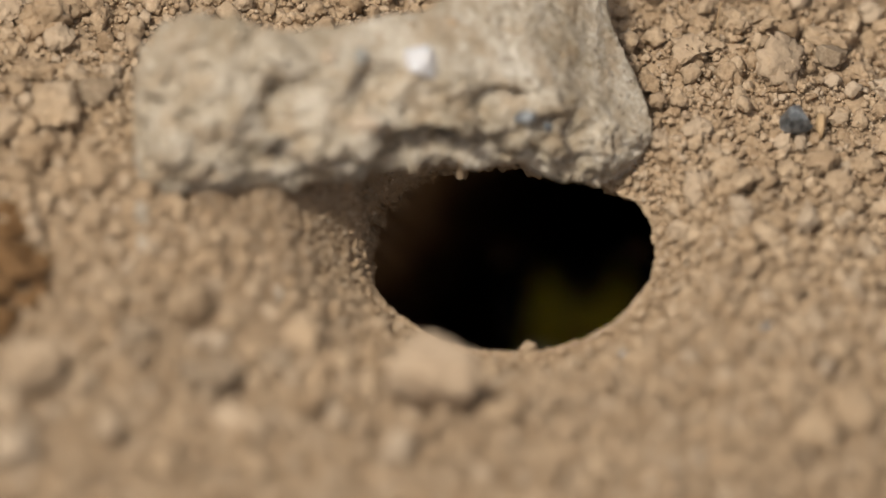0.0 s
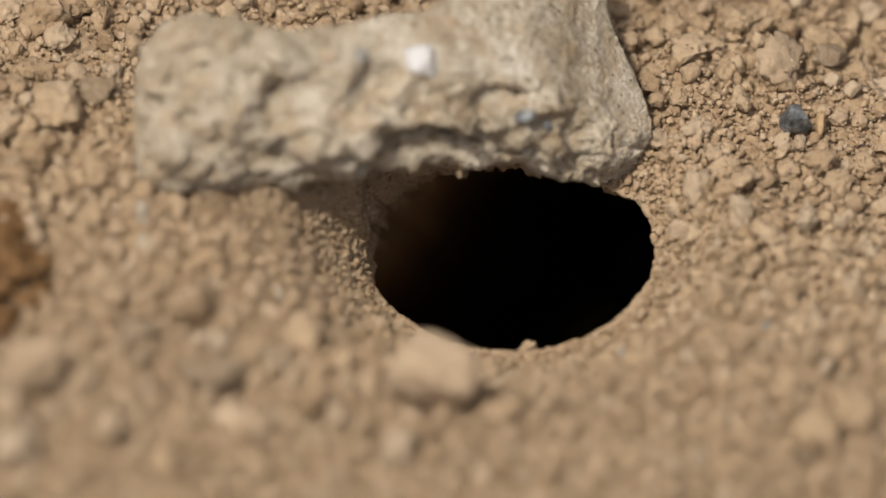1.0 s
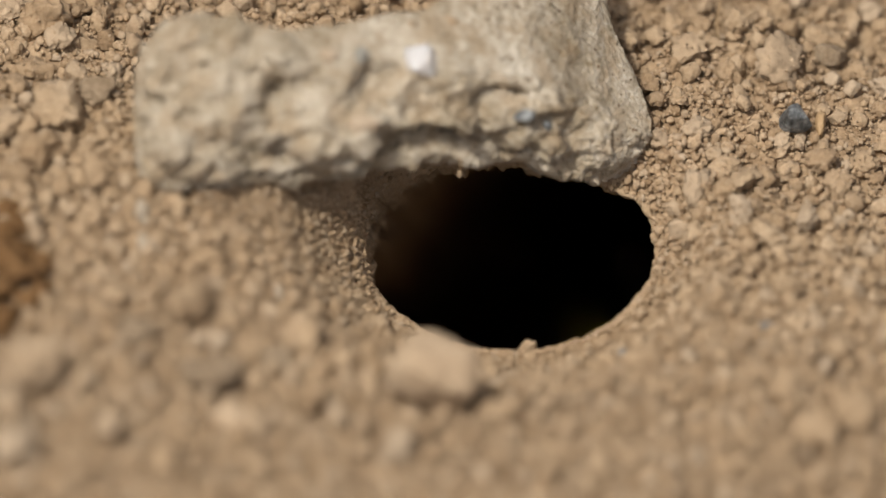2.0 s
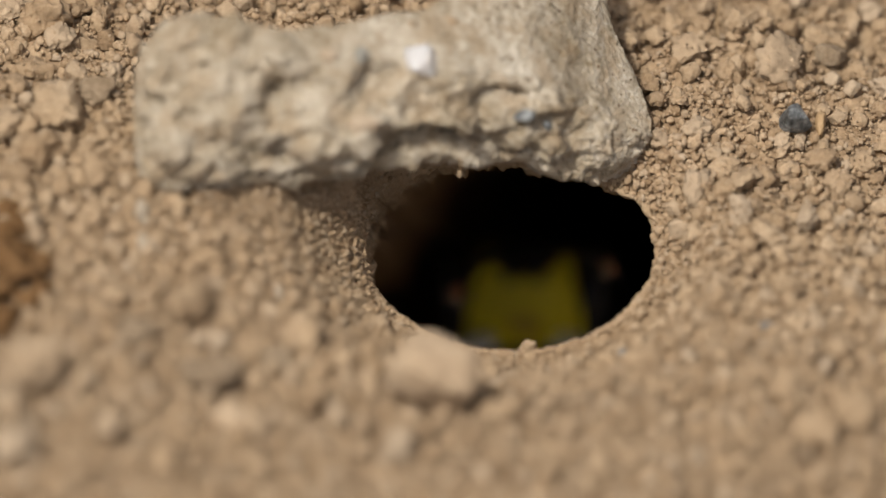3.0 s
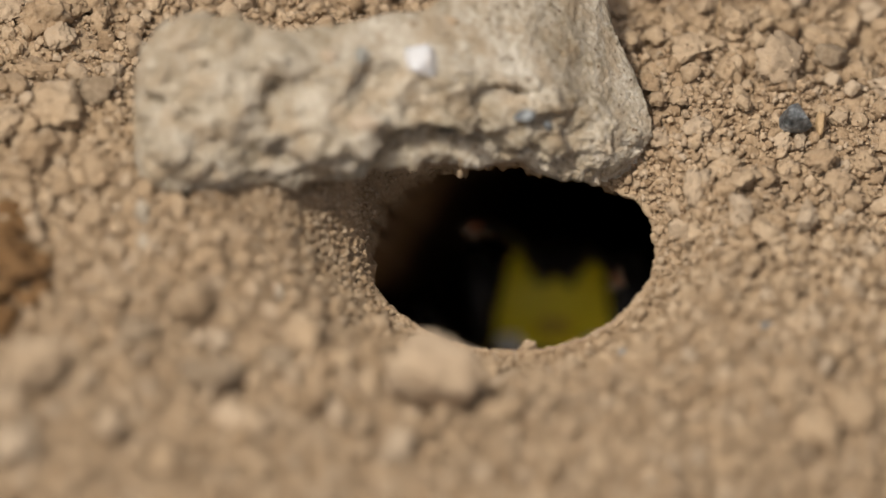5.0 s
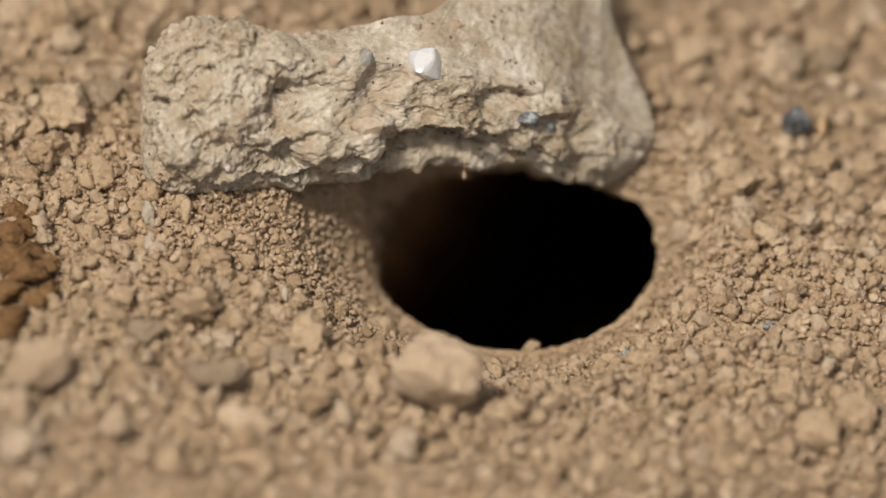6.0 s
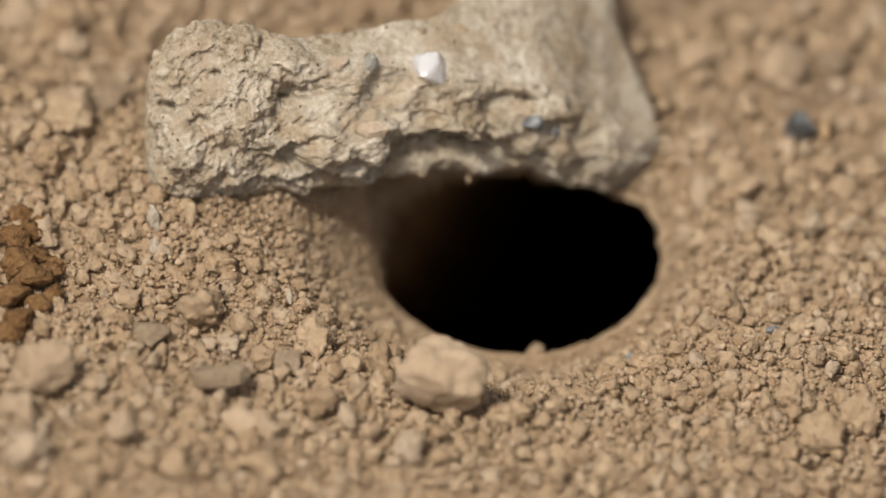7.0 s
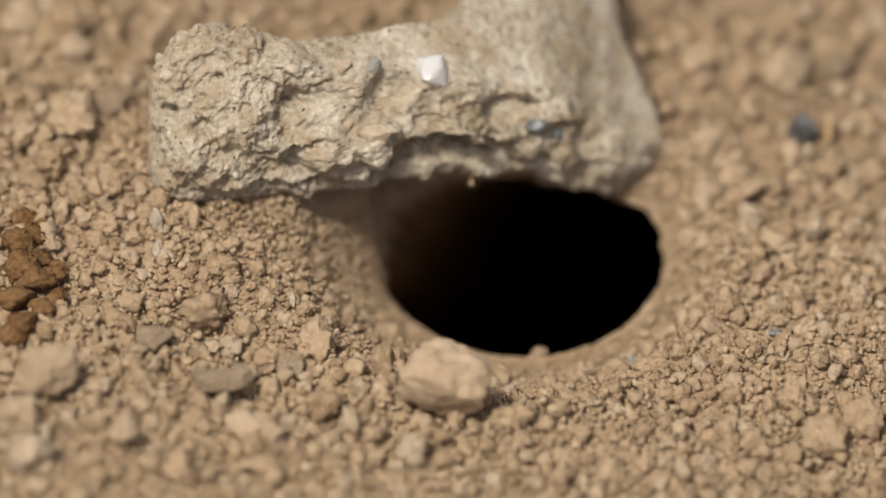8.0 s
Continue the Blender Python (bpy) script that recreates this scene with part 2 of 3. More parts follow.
def base_z(x, y):
    """The soil's lie without its crumbs and without the burrow."""
    r = np.hypot(x, y)
    p = np.stack([x, y, 0 * x], 1)
    z = (LIFT - CROSS * x) * np.exp(-(r / 70.0) ** 2) + 0.55 * fbm(p, 0.11, 3, 0.5, 3) * np.clip(r / 6, 0, 1)
    return z + 0.9 * np.exp(-((x + 9.0) / 4.5) ** 2 - ((y - 1.0) / 3.0) ** 2)


# the burrow's throat: an oval that faces up the ramp dug towards it; its depth varies round the oval
HU, HV, RU, RV = 2.52, -0.44, 5.32, 3.36
BEARING = np.radians(np.arange(0, 361, 45))


def throat(b, ragged=1.0):
    """The throat's edge at angles b round it: across, up and deep."""
    d = np.interp(b % (2 * np.pi), BEARING, (3.0, 4.4, 5.0, 5.0, 4.2, 3.2, 1.6, 1.2, 3.0))
    bulge = 1 + 0.15 * np.exp(-((b % (2 * np.pi) - 2.3) / 0.4) ** 2) + 0.06 * np.exp(-((b % (2 * np.pi) - 0.6) / 0.35) ** 2)
    return HU + RU * np.cos(b) * ragged * bulge, HV + RV * np.sin(b) * ragged * bulge * np.where(np.sin(b) < 0, 1.135, 1.0), d


b_all = np.linspace(0, 2 * np.pi, 721)
soft = np.hanning(61) / np.hanning(61).sum()
tx, ty, tz = uvd(*throat(b_all))
ty, tz = (np.convolve(np.concatenate([q[-31:-1], q, q[1:31]]), soft, "valid") for q in (ty, tz))
HX, HY = HU, 2.2                  # the throat's middle on the plan
edge_a = np.unwrap(np.arctan2(ty - HY, tx - HX))
edge_r, edge_drop = np.hypot(tx - HX, ty - HY), base_z(tx, ty) - tz


def edge_at(a, values):
    return np.interp((a - edge_a[0]) % (2 * np.pi), edge_a - edge_a[0], values)


def funnel(x, y):
    """How far outside the throat's edge a plan point lies, and how deep the dug ramp is there."""
    a = np.arctan2(y - HY, x - HX)
    s = np.hypot(x - HX, y - HY) - edge_at(a, edge_r)
    w = np.interp(np.degrees(a) % 360, (0, 45, 90, 135, 172, 198, 225, 270, 315, 360), (1.7, 1.5, 0.9, 0.5, 0.5, 4.5, 7.0, 7.8, 4.4, 1.7))
    q = 1 - np.clip(s, 0, None) / w
    return s, edge_at(a, edge_drop) * (0.5 * (q + np.sqrt(q * q + 0.015)) / 1.00375) ** 0.75


def mouth(x, y):
    """1 on the throat's edge, more outside."""
    return 1 + funnel(x, y)[0] / 5.3


def ground_z(x, y, detail=True):
    """Height of the soil at plan points (mm)."""
    s, dug = funnel(x, y)
    z = base_z(x, y) - dug
    foot = y - 2.3 - 0.24 * (x + 8.0)
    z = z - 0.6 * np.exp(-(foot / 1.1) ** 2) * np.clip((x + 10.6) / 1.0, 0, 1) * np.clip((-3.6 - x) / 1.0, 0, 1)
    if detail:
        p = np.stack([x, y, 0 * x], 1)
        z = z + 0.30 * np.exp(-((s - 0.1) / 0.35) ** 2) * np.clip((HY - 0.8 - y) / 1.0, 0, 1)     # a low ridge of grains on the ramp's brink
        fine = 0.12 + 0.88 * np.clip(s / 5.0, 0, 1)
        z = z + fine * (0.55 * lumps(x, y, 1.3, 11) + 0.38 * lumps(x + 3, y, 0.55, 12)) + 0.15 * lumps(x, y + 5, 0.26, 13) + 0.06 * vnoise(p * 6.0, 4)
    return z


def build_ground():
    na = 800
    b = np.linspace(0, 2 * np.pi, na, endpoint=False)
    ragged = 1 + 0.030 * fbm(np.stack([np.cos(b) * 2, np.sin(b) * 2, 0 * b], 1), 1.4, 5, 0.66, 21)
    a = np.interp(b, b_all, edge_a)
    rx, ry = HX + edge_at(a, edge_r) * ragged * np.cos(a), HY + edge_at(a, edge_r) * ragged * np.sin(a)
    rz = ground_z(rx, ry)
    u0, v0, d0 = rx, ry * ST + rz * CT, ry * CT - rz * ST
    rings = []
    # tunnel: from the deep end up to the throat, widening behind its edge but for the wall that shows under the stone
    m = np.clip(-np.cos(b) * 1.7 - 0.2, 0, 1) * np.clip(np.sin(b) * 2.2 + 0.6, 0, 1)
    for d in [90, 70, 55, 45, 36, 30, 25, 21, 18, 15.5, 13.5, 11.5, 10, 8.6, 7.4, 6.4, 5.5, 4.8] + [4.4 - 0.11 * q for q in range(40)]:
        open_k = 1 + 0.07 * min(d, 9) + 0.01 * max(0, d - 9)
        wall_k = 1 + 0.01 * min(d, 2) + 0.005 * d
        k = open_k * (1 - m) + wall_k * m
        deep = d + d0 * max(0, 1 - d / 12) + 4.5 * min(1, d / 12)
        q = np.stack(uvd(HU + (u0 - HU) * k + (0.05 + 0.04 * m) * d, HV + (v0 - HV) * k - 0.06 * d, deep), 1)
        out = np.stack(uvd(np.cos(b), np.sin(b), 0 * b), 1)
        n = fbm(q, 0.9, 4, 0.55, 31)
        rings.append(q + out * ((0.28 * n - 0.30 * lumps3(q, 0.7, 32) - 0.20 * lumps3(q, 0.32, 33)) * min(1, d / 1.0))[:, None])
    steps = [0.0]
    while steps[-1] < 27:
        steps.append(steps[-1] + 0.1)
    while steps[-1] < 60000:
        steps.append(steps[-1] * 1.12)
    for s in steps:
        k = 1 + (ragged - 1) * math.exp(-s / 4.0)
        r = edge_at(a, edge_r) * k + s
        x, y = HX + r * np.cos(a), HY + r * np.sin(a)
        rings.append(np.stack([x, y, ground_z(x, y, s < 200)], 1))
    v = np.concatenate(rings)
    f = grid_faces(len(rings), na, True)
    ob = solid("ground", v, f, soil_mat)
    return tagged(ob, "dry crumbly tan soil pierced by a burrow mouth", "ground", kind="structure")


ground = build_ground()


# ---- the pale stone ----
def build_stone():
    st = thing("stone", "pale buff stone with a broken knobbly face over the burrow", "stone")
    # stations along x: position, foot, crest and back edge as heights across the view, in mm
    S = np.array([
        (-11.45, 3.2, 5.0, 6.2), (-11.2, 2.4, 6.2, 7.3), (-10.3, 2.1, 7.5, 8.2), (-9.0, 2.3, 8.0, 8.6), (-7.7, 2.4, 8.1, 8.7), (-6.9, 2.3, 7.5, 8.1), (-5.5, 2.2, 7.2, 8.1),
        (-3.0, 2.7, 7.0, 8.5), (-0.5, 3.0, 6.7, 9.1), (1.2, 3.0, 6.4, 10.4), (3.0, 3.0, 6.0, 12.0), (4.6, 2.75, 5.6, 12.5),
        (5.8, 2.55, 5.0, 11.0), (6.4, 2.5, 4.6, 8.3), (7.0, 3.0, 4.4, 6.8), (7.5, 3.6, 4.4, 5.5), (7.75, 4.1, 4.4, 4.8)])
    nx, nc = 470, 420
    xs = np.interp(np.linspace(0, 1, nx), np.linspace(0, 1, len(S)), S[:, 0])
    foot, crest, back = (np.interp(xs, S[:, 0], S[:, i]) for i in (1, 2, 3))
    ker = np.hanning(25) / np.hanning(25).sum()
    foot, crest, back = (np.convolve(np.pad(q, 12, "edge"), ker, "valid") for q in (foot, crest, back))
    # how deep the face lies: the knobbly end juts towards the viewer, the smooth end lies back on the soil
    deep = np.interp(xs, (-11.6, -10.6, -6.5, -0.7, 3.0, 6.5, 7.8), (-3.0, -4.4, -4.4, -2.6, -0.9, 2.2, 3.2))
    deep = np.convolve(np.pad(deep, 30, "edge"), np.hanning(61) / np.hanning(61).sum(), "valid")
    h = crest - foot
    down = -CROSS * xs + LIFT - 1.2
    end_v = np.minimum(foot + 1.4, back - 0.6)
    t = np.linspace(0, 1, nc, endpoint=False)
    kv = np.stack([end_v, foot + 0.35, foot, foot + 0.3 * h, crest, back, back - 0.6, end_v], 1)
    top = deep + 0.2 + 0.45 * (back - crest)
    kd = np.stack([(end_v * CT - down) / ST + 0.2, deep + 3.4, deep + 1.7, deep + 0.5, deep, top, top + 1.5, np.maximum((end_v * CT - down) / ST, top + 1.2)], 1)
    knots = np.array([0, 0.07, 0.12, 0.24, 0.48, 0.86, 0.91, 0.97, 1.0])
    V = np.zeros((nx, nc, 3))
    for i in range(nx):
        pv_, pd_ = np.interp(t, knots, np.append(kv[i], kv[i, 0])), np.interp(t, knots, np.append(kd[i], kd[i, 0]))
        V[i] = np.stack(uvd(xs[i] + 0 * t, pv_, pd_), 1)
    kc = np.hanning(41) / np.hanning(41).sum()
    for c in (1, 2):
        pad = np.concatenate([V[:, -20:, c], V[:, :, c], V[:, :20, c]], 1)
        V[:, :, c] = sum(kc[q] * pad[:, q:q + nc] for q in range(41))

    def outward(V):
        """Normals of the skin, pointing out."""
        n = np.cross(np.roll(V, -2, 1) - np.roll(V, 2, 1), np.gradient(V, axis=0))
        n /= np.linalg.norm(n, axis=2)[..., None] + 1e-9
        return (n if ((V - V.mean(1, keepdims=True)) * n).sum() > 0 else -n).reshape(-1, 3)

    def weather(P):
        """Soften the broken edges as rain does."""
        G, kern = P.reshape(nx, nc, 3), np.hanning(9) / np.hanning(9).sum()
        G = sum(kern[q] * np.roll(G, q - 4, 1) for q in range(9))
        pad = np.concatenate([G[:1]] * 4 + [G] + [G[-1:]] * 4)
        return sum(kern[q] * pad[q:q + nx] for q in range(9)).reshape(-1, 3)

    P, n = V.reshape(-1, 3), outward(V)
    face = np.tile(np.clip(1 - (t - 0.43) / 0.08, 0, 1), nx)            # 1 on the broken face, 0 on the top
    left = np.repeat(np.clip((-6.2 - xs) / 1.2, 0, 1), nc)              # the knobbly end
    rough = np.maximum(face, left) * np.repeat(np.interp(xs, (3.8, 6.2), (1, 0.45)), nc)
    big = fbm(P, 0.32, 3, 0.5, 41)
    warp = P + 0.9 * np.stack([fbm(P, 0.5, 3, 0.55, s) for s in (42, 43, 44)], 1)
    strata = 1 - 2 * np.abs(vnoise(warp * np.array([0.30, 0.8, 1.0]), 45))
    swirl = 1 - 2.0 * np.abs(fbm(warp, 0.42, 3, 0.5, 46))
    chunk = facets(P + 0.5 * (warp - P), 1.9, 60)
    chunk2 = facets(P + 0.3 * (warp - P), 0.85, 61)
    mid_n = fbm(P, 1.6, 5, 0.58, 47)
    d = 0.55 * big * (0.35 + 0.65 * rough) + rough * ((0.22 * strata + 0.75 * chunk) * (1 - 0.75 * left) + 0.13 * chunk2 + 0.34 * swirl * left)
    pu, pv = P[:, 0], P[:, 1] * ST + P[:, 2] * CT
    ahead = np.clip((0.1 - n[:, 1] * CT + n[:, 2] * ST) / 0.4, 0, 1)                        # the sides that face the viewer
    wob = 0.5 * fbm(P * (1, 0, 0), 0.45, 2, 0.5, 48) + 0.30 * fbm(P, 1.1, 4, 0.62, 53)
    # overhanging ledges: from, to, height across the view, how deep below, how far down
    for x0, x1, v0, deep_, reach in ((1.2, 4.1, 6.0, 1.4, 1.1), (-3.0, 2.8, 4.45, 2.0, 2.4), (-9.6, -1.8, 2.85, 0.6, 0.6), (2.7, 4.9, 5.0, 0.9, 0.6), (-6.2, -3.2, 3.5, 0.6, 0.6)):
        win = np.clip((pu - x0) / (0.5 + deep_), 0, 1) * np.clip((x1 - pu) / (0.5 + deep_), 0, 1)
        q = v0 + wob - pv
        d = d - ahead * win * deep_ * np.clip(q / 0.15, 0, 1) * np.exp(-np.clip(q, 0, None) / reach)
        d = d + ahead * win * deep_ * 0.2 * np.exp(-(np.clip(-q, 0, None) / 0.5) ** 2) * (q < 0)
    # knobs grown on the face, each with a broken rim
    for ku, kv_, kr, kh in ((-8.1, 5.6, 1.5, 0.75), (-8.7, 7.9, 1.3, 0.3), (-10.2, 4.2, 1.1, 0.4), (-9.4, 3.3, 0.9, 0.3), (-4.7, 3.8, 1.2, 0.55), (-2.8, 4.3, 1.0, 0.6), (-6.2, 7.3, 0.9, 0.3)):
        near = np.where(ahead > 0.5, np.hypot(pu - ku, pv - kv_), 99)
        r2 = ((P - P[np.argmin(near)]) ** 2).sum(1) / kr ** 2 * (1 + 0.5 * mid_n)
        d = d + kh * np.clip(1 - r2, 0, 1) ** 0.7 - 0.06 * np.exp(-((np.sqrt(np.clip(r2, 0, None)) - 1.05) / 0.12) ** 2)
    # pits
    for ku, kv_, kr, kh in ((-6.05, 5.85, 0.38, 1.1), (-10.75, 5.5, 0.24, 0.7), (-9.7, 4.9, 0.2, 0.6), (-7.0, 3.9, 0.3, 0.5), (-8.8, 6.8, 0.18, 0.4), (-6.0, 3.3, 0.3, 0.6), (-11.0, 3.9, 0.2, 0.4)):
        d = d - ahead * kh * np.exp(-((pu - ku) ** 2 * 0.6 + (pv - kv_) ** 2 * 1.6) / kr ** 2)
    under = np.tile(np.clip((t - 0.05) / 0.07, 0.15, 1), nx) * np.repeat(np.clip((xs - xs[0]) / 0.5, 0, 1), nc)            # the hidden underside stays plain
    P = weather(P + n * (d * under)[:, None])
    n = outward(P.reshape(nx, nc, 3))
    mid_n = fbm(P, 1.7, 5, 0.62, 47)
    pocks = np.clip(vnoise(P * 4.2, 56) - 0.45, 0, 1)
    crack = np.clip(1 - np.abs(fbm(P, 0.7, 4, 0.6, 55)) / 0.035, 0, 1) * np.clip(vnoise(P * 0.5, 57) * 2, 0, 1)
    grit = fbm(P, 4.5, 4, 0.72, 51)
    holes = np.clip(fbm(P, 2.4, 4, 0.62, 52) - 0.36, 0, 1)
    d = (0.11 * rough + 0.045) * mid_n + rough * (0.05 * facets(P, 0.42, 62) - 0.30 * holes - 0.34 * pocks) + (0.03 + 0.03 * rough) * grit - (1 - rough) * (0.16 * holes + 0.10 * crack)
    P = P + n * (d * under)[:, None]
    # close both ends
    ends = np.stack([P[:nc].mean(0), P[-nc:].mean(0)])
    V = np.concatenate([P, ends])
    F = grid_faces(nx, nc, True)
    k = np.arange(nc)
    caps = np.concatenate([np.stack([k, (k + 1) % nc, k * 0 + nx * nc, k * 0 + nx * nc], 1), np.stack([(k + 1) % nc, k, k * 0, k * 0], 1) + (nx - 1) * nc])
    caps[nc:, 2:] = nx * nc + 1
    body_f = np.concatenate([F[:, :3], F[:, [0, 2, 3]], caps[:, :3]])
    solid("body", V, body_f, stone_mat, st)
    return st, P.reshape(nx, nc, 3), xs


stone, stone_skin, stone_x = build_stone()


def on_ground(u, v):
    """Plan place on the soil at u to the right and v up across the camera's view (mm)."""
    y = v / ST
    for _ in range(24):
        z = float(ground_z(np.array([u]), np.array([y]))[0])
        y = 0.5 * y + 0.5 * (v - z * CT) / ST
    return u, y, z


def clod(name, label, category, mat, u, v, size, flat=1.0, seed=1, level=4, sink=0.35, wide=1.0, turn=0.0, fine=0.05, group="", cuts=8, rough=0.16):
    """A lump of soil or a pebble bedded in the ground. size: its width in mm."""
    x, y, z = on_ground(u, v)
    p, f = crumb_shape(seed, level, cuts, rough, fine)
    p = p * np.array([size / 2 * wide, size / 2, size / 2 * flat])
    ob = solid(name, p, f, mat, None, "", cuts < 9, at=pose(x * MM, y * MM, (z + size / 2 * flat * (0.85 - sink)) * MM, 0, 0, turn))
    return tagged(ob, label, category, group)


def tube(points, radii, sides=12):
    """A round rod along points (mm)."""
    P = np.array(points, float)
    rows = []
    for i, p in enumerate(P):
        d = P[min(i + 1, len(P) - 1)] - P[max(i - 1, 0)]
        d /= np.linalg.norm(d)
        s = np.cross(d, (0.3, 0.2, 0.9))
        s /= np.linalg.norm(s)
        q = np.cross(d, s)
        a = np.linspace(0, 2 * np.pi, sides, endpoint=False)[:, None]
        rows.append(p + radii[i] * (np.cos(a) * s + np.sin(a) * q))
    v = np.concatenate(rows + [P[:1], P[-1:]])
    f = grid_faces(len(P), sides, True)
    n, k = len(P) * sides, np.arange(sides)
    tri = np.concatenate([f[:, :3], f[:, [0, 2, 3]], np.stack([(k + 1) % sides, k, k * 0 + n], 1),
                          np.stack([k, (k + 1) % sides, k * 0 - sides], 1) % n])
    tri[-sides:] = np.stack([n - sides + k, n - sides + (k + 1) % sides, k * 0 + n + 1], 1)
    return v, tri


def on_stone(u, v):
    """The stone's skin at u to the right and v up across the view (mm)."""
    q = stone_skin.reshape(-1, 3)
    near = q[np.hypot(q[:, 0] - u, q[:, 1] * ST + q[:, 2] * CT - v) < 0.18]
    return near[np.argmin(near[:, 1] * CT - near[:, 2] * ST)]


def inclusion(name, label, mat, u, v, w, h, seed, out=0.0, turn=0.0, level=4, rugged=0.16, cuts=4):
    """A grain bedded in the stone's face."""
    x, y, z = on_stone(u, v) + np.array([0, -CT, ST]) * out
    p, f = crumb_shape(seed, level, cuts, rugged, 0.0 if cuts > 8 else rugged / 4)
    solid(name, p * np.array([w / 2, h * 0.4, h / 1.7]), f, mat, stone, label, cuts < 9, at=pose(x * MM, y * MM, z * MM, -20, turn, 0))


inclusion("crystal", "glassy white quartz crystal", crystal_mat, -0.6, 7.1, 1.4, 2.7, 91, 0.1, -14, level=3, rugged=0.05, cuts=22)
inclusion("grey_grain", "grey mineral grain", mist_mat, -3.05, 7.35, 0.65, 0.75, 72)
inclusion("dark_grain", "dark slate grain under a ledge", slate_mat, 3.15, 4.9, 0.85, 0.6, 73, 0.1)
inclusion("dark_grain", "dark slate grain under a ledge", slate_mat, 4.05, 4.6, 0.4, 0.4, 74, 0.05)
inclusion("brown_grain", "brown crumb of earth stuck on", clod_mat, 0.35, 8.5, 0.8, 0.5, 75, -0.22)
inclusion("grey_grain", "grey mineral grain", grey_mat, -1.0, 8.4, 0.8, 0.6, 78, -0.2)
inclusion("buff_grain", "pinkish buff grain", chip_mat, -2.75, 4.7, 1.2, 0.9, 76, 0.05)
inclusion("buff_grain", "pinkish buff grain", chip_mat, -4.1, 7.3, 0.8, 0.7, 77)

# things bedded in the soil: place across the view, width
clod("pebble", "smooth buff pebble lying at the burrow's lip", "pebble", pebble_mat, -0.35, -5.65, 4.2, 1.15, 5, sink=0.4, fine=0.025, level=5)
clod("dark_pebble", "small blue-grey mineral pebble half sunk in soil", "pebble", slate_mat, 13.1, 4.0, 1.8, 1.45, 31, sink=-0.05, fine=0.0, level=3, cuts=24, rough=0.08)
for i, (u, v, d) in enumerate(((-16.5, 1.3, 0.9), (-16.0, 0.8, 0.8), (-16.6, 0.4, 1.1), (-15.9, -0.1, 0.9), (-16.6, -0.6, 1.2), (-15.4, -0.8, 0.9), (-16.0, -1.1, 1.3), (-15.2, -1.6, 0.8),
                               (-16.6, -1.7, 1.2), (-15.7, -2.0, 0.9), (-16.3, -2.5, 1.0), (-16.7, -3.0, 0.8), (-15.1, -0.3, 0.6), (-15.6, 1.3, 0.6))):
    clod("brown_clod", "dark rust-brown crumbly clod of earth", "clod", rust_mat, u + 0.3, v - 0.3, d * 1.25, 0.9, 80 + i, sink=-0.2, fine=0.2, group="rust-brown clods")
clod("grey_clod", "grey-brown earth clod with a dark underside", "clod", grey_mat, -12.9, 5.5, 1.7, 0.85, 11, sink=-0.15)
clod("grey_clod", "grey earth clod on the crumbs", "clod", grey_mat, -11.1, -3.4, 1.6, 0.8, 12, sink=-0.15)
clod("grey_clod", "grey earth clod on the crumbs", "clod", grey_mat, -9.3, -3.6, 0.85, 0.8, 13, sink=-0.15)
clod("grey_clod", "grey earth clod on the crumbs", "clod", grey_mat, -6.1, -4.3, 1.3, 0.6, 14, sink=-0.15)
clod("grey_clod", "grey-brown earth clod with a dark underside", "clod", grey_mat, 14.5, 6.9, 1.3, 0.85, 15, sink=-0.15)
clod("flat_clod", "flat slab of hard earth raised over a gap", "clod", grey_mat, -8.7, -5.1, 1.7, 0.5, 16, wide=1.55, sink=-1.2)
clod("grey_clod", "grey earth clod propping a flat slab", "clod", grey_mat, -9.3, -4.7, 1.0, 0.9, 26, sink=-0.1)
clod("grey_clod", "grey earth clod propping a flat slab", "clod", grey_mat, -8.0, -4.6, 1.0, 0.9, 27, sink=-0.1)
clod("flat_clod", "flat slab of hard earth lying on crumbs", "clod", clod_mat, -7.1, -8.0, 1.2, 0.6, 17, wide=1.7, sink=-0.3)
clod("pale_pebble", "pale oval pebble among the crumbs", "pebble", pebble_mat, -7.75, -6.65, 1.35, 0.75, 18, wide=1.25, sink=-0.2, turn=-25, fine=0.01)
clod("large_clod", "large crumbly clod of tan earth", "clod", clod_mat, -15.3, -5.0, 2.7, 0.9, 19, sink=-0.1, fine=0.10, level=5)
clod("dark_crumb", "small dark mineral crumb", "pebble", slate_mat, 12.0, -2.9, 0.55, 0.8, 20, sink=0.2)
clod("dark_crumb", "small dark mineral crumb", "pebble", slate_mat, 6.7, -3.9, 0.5, 0.8, 21, sink=0.2)
clod("white_flake", "thin white mineral flake on the soil", "flake", white_mat, -6.05, -1.9, 0.75, 0.9, 22, wide=0.35, sink=-0.2, fine=0.0)
clod("white_crust", "crumbly white crust below the stone", "crust", white_mat, -11.15, 1.1, 1.1, 1.3, 23, wide=0.5, sink=0.5, fine=0.2)
clod("white_crust", "crumbly white crust below the stone", "crust", white_mat, -11.1, 0.1, 0.9, 1.3, 24, wide=0.5, sink=0.5, fine=0.2)
clod("straw_chip", "beige chip of straw beside the dark pebble", "straw", straw_mat, 14.1, 4.4, 1.3, 0.8, 25, wide=0.35, sink=0.1, fine=0.0)

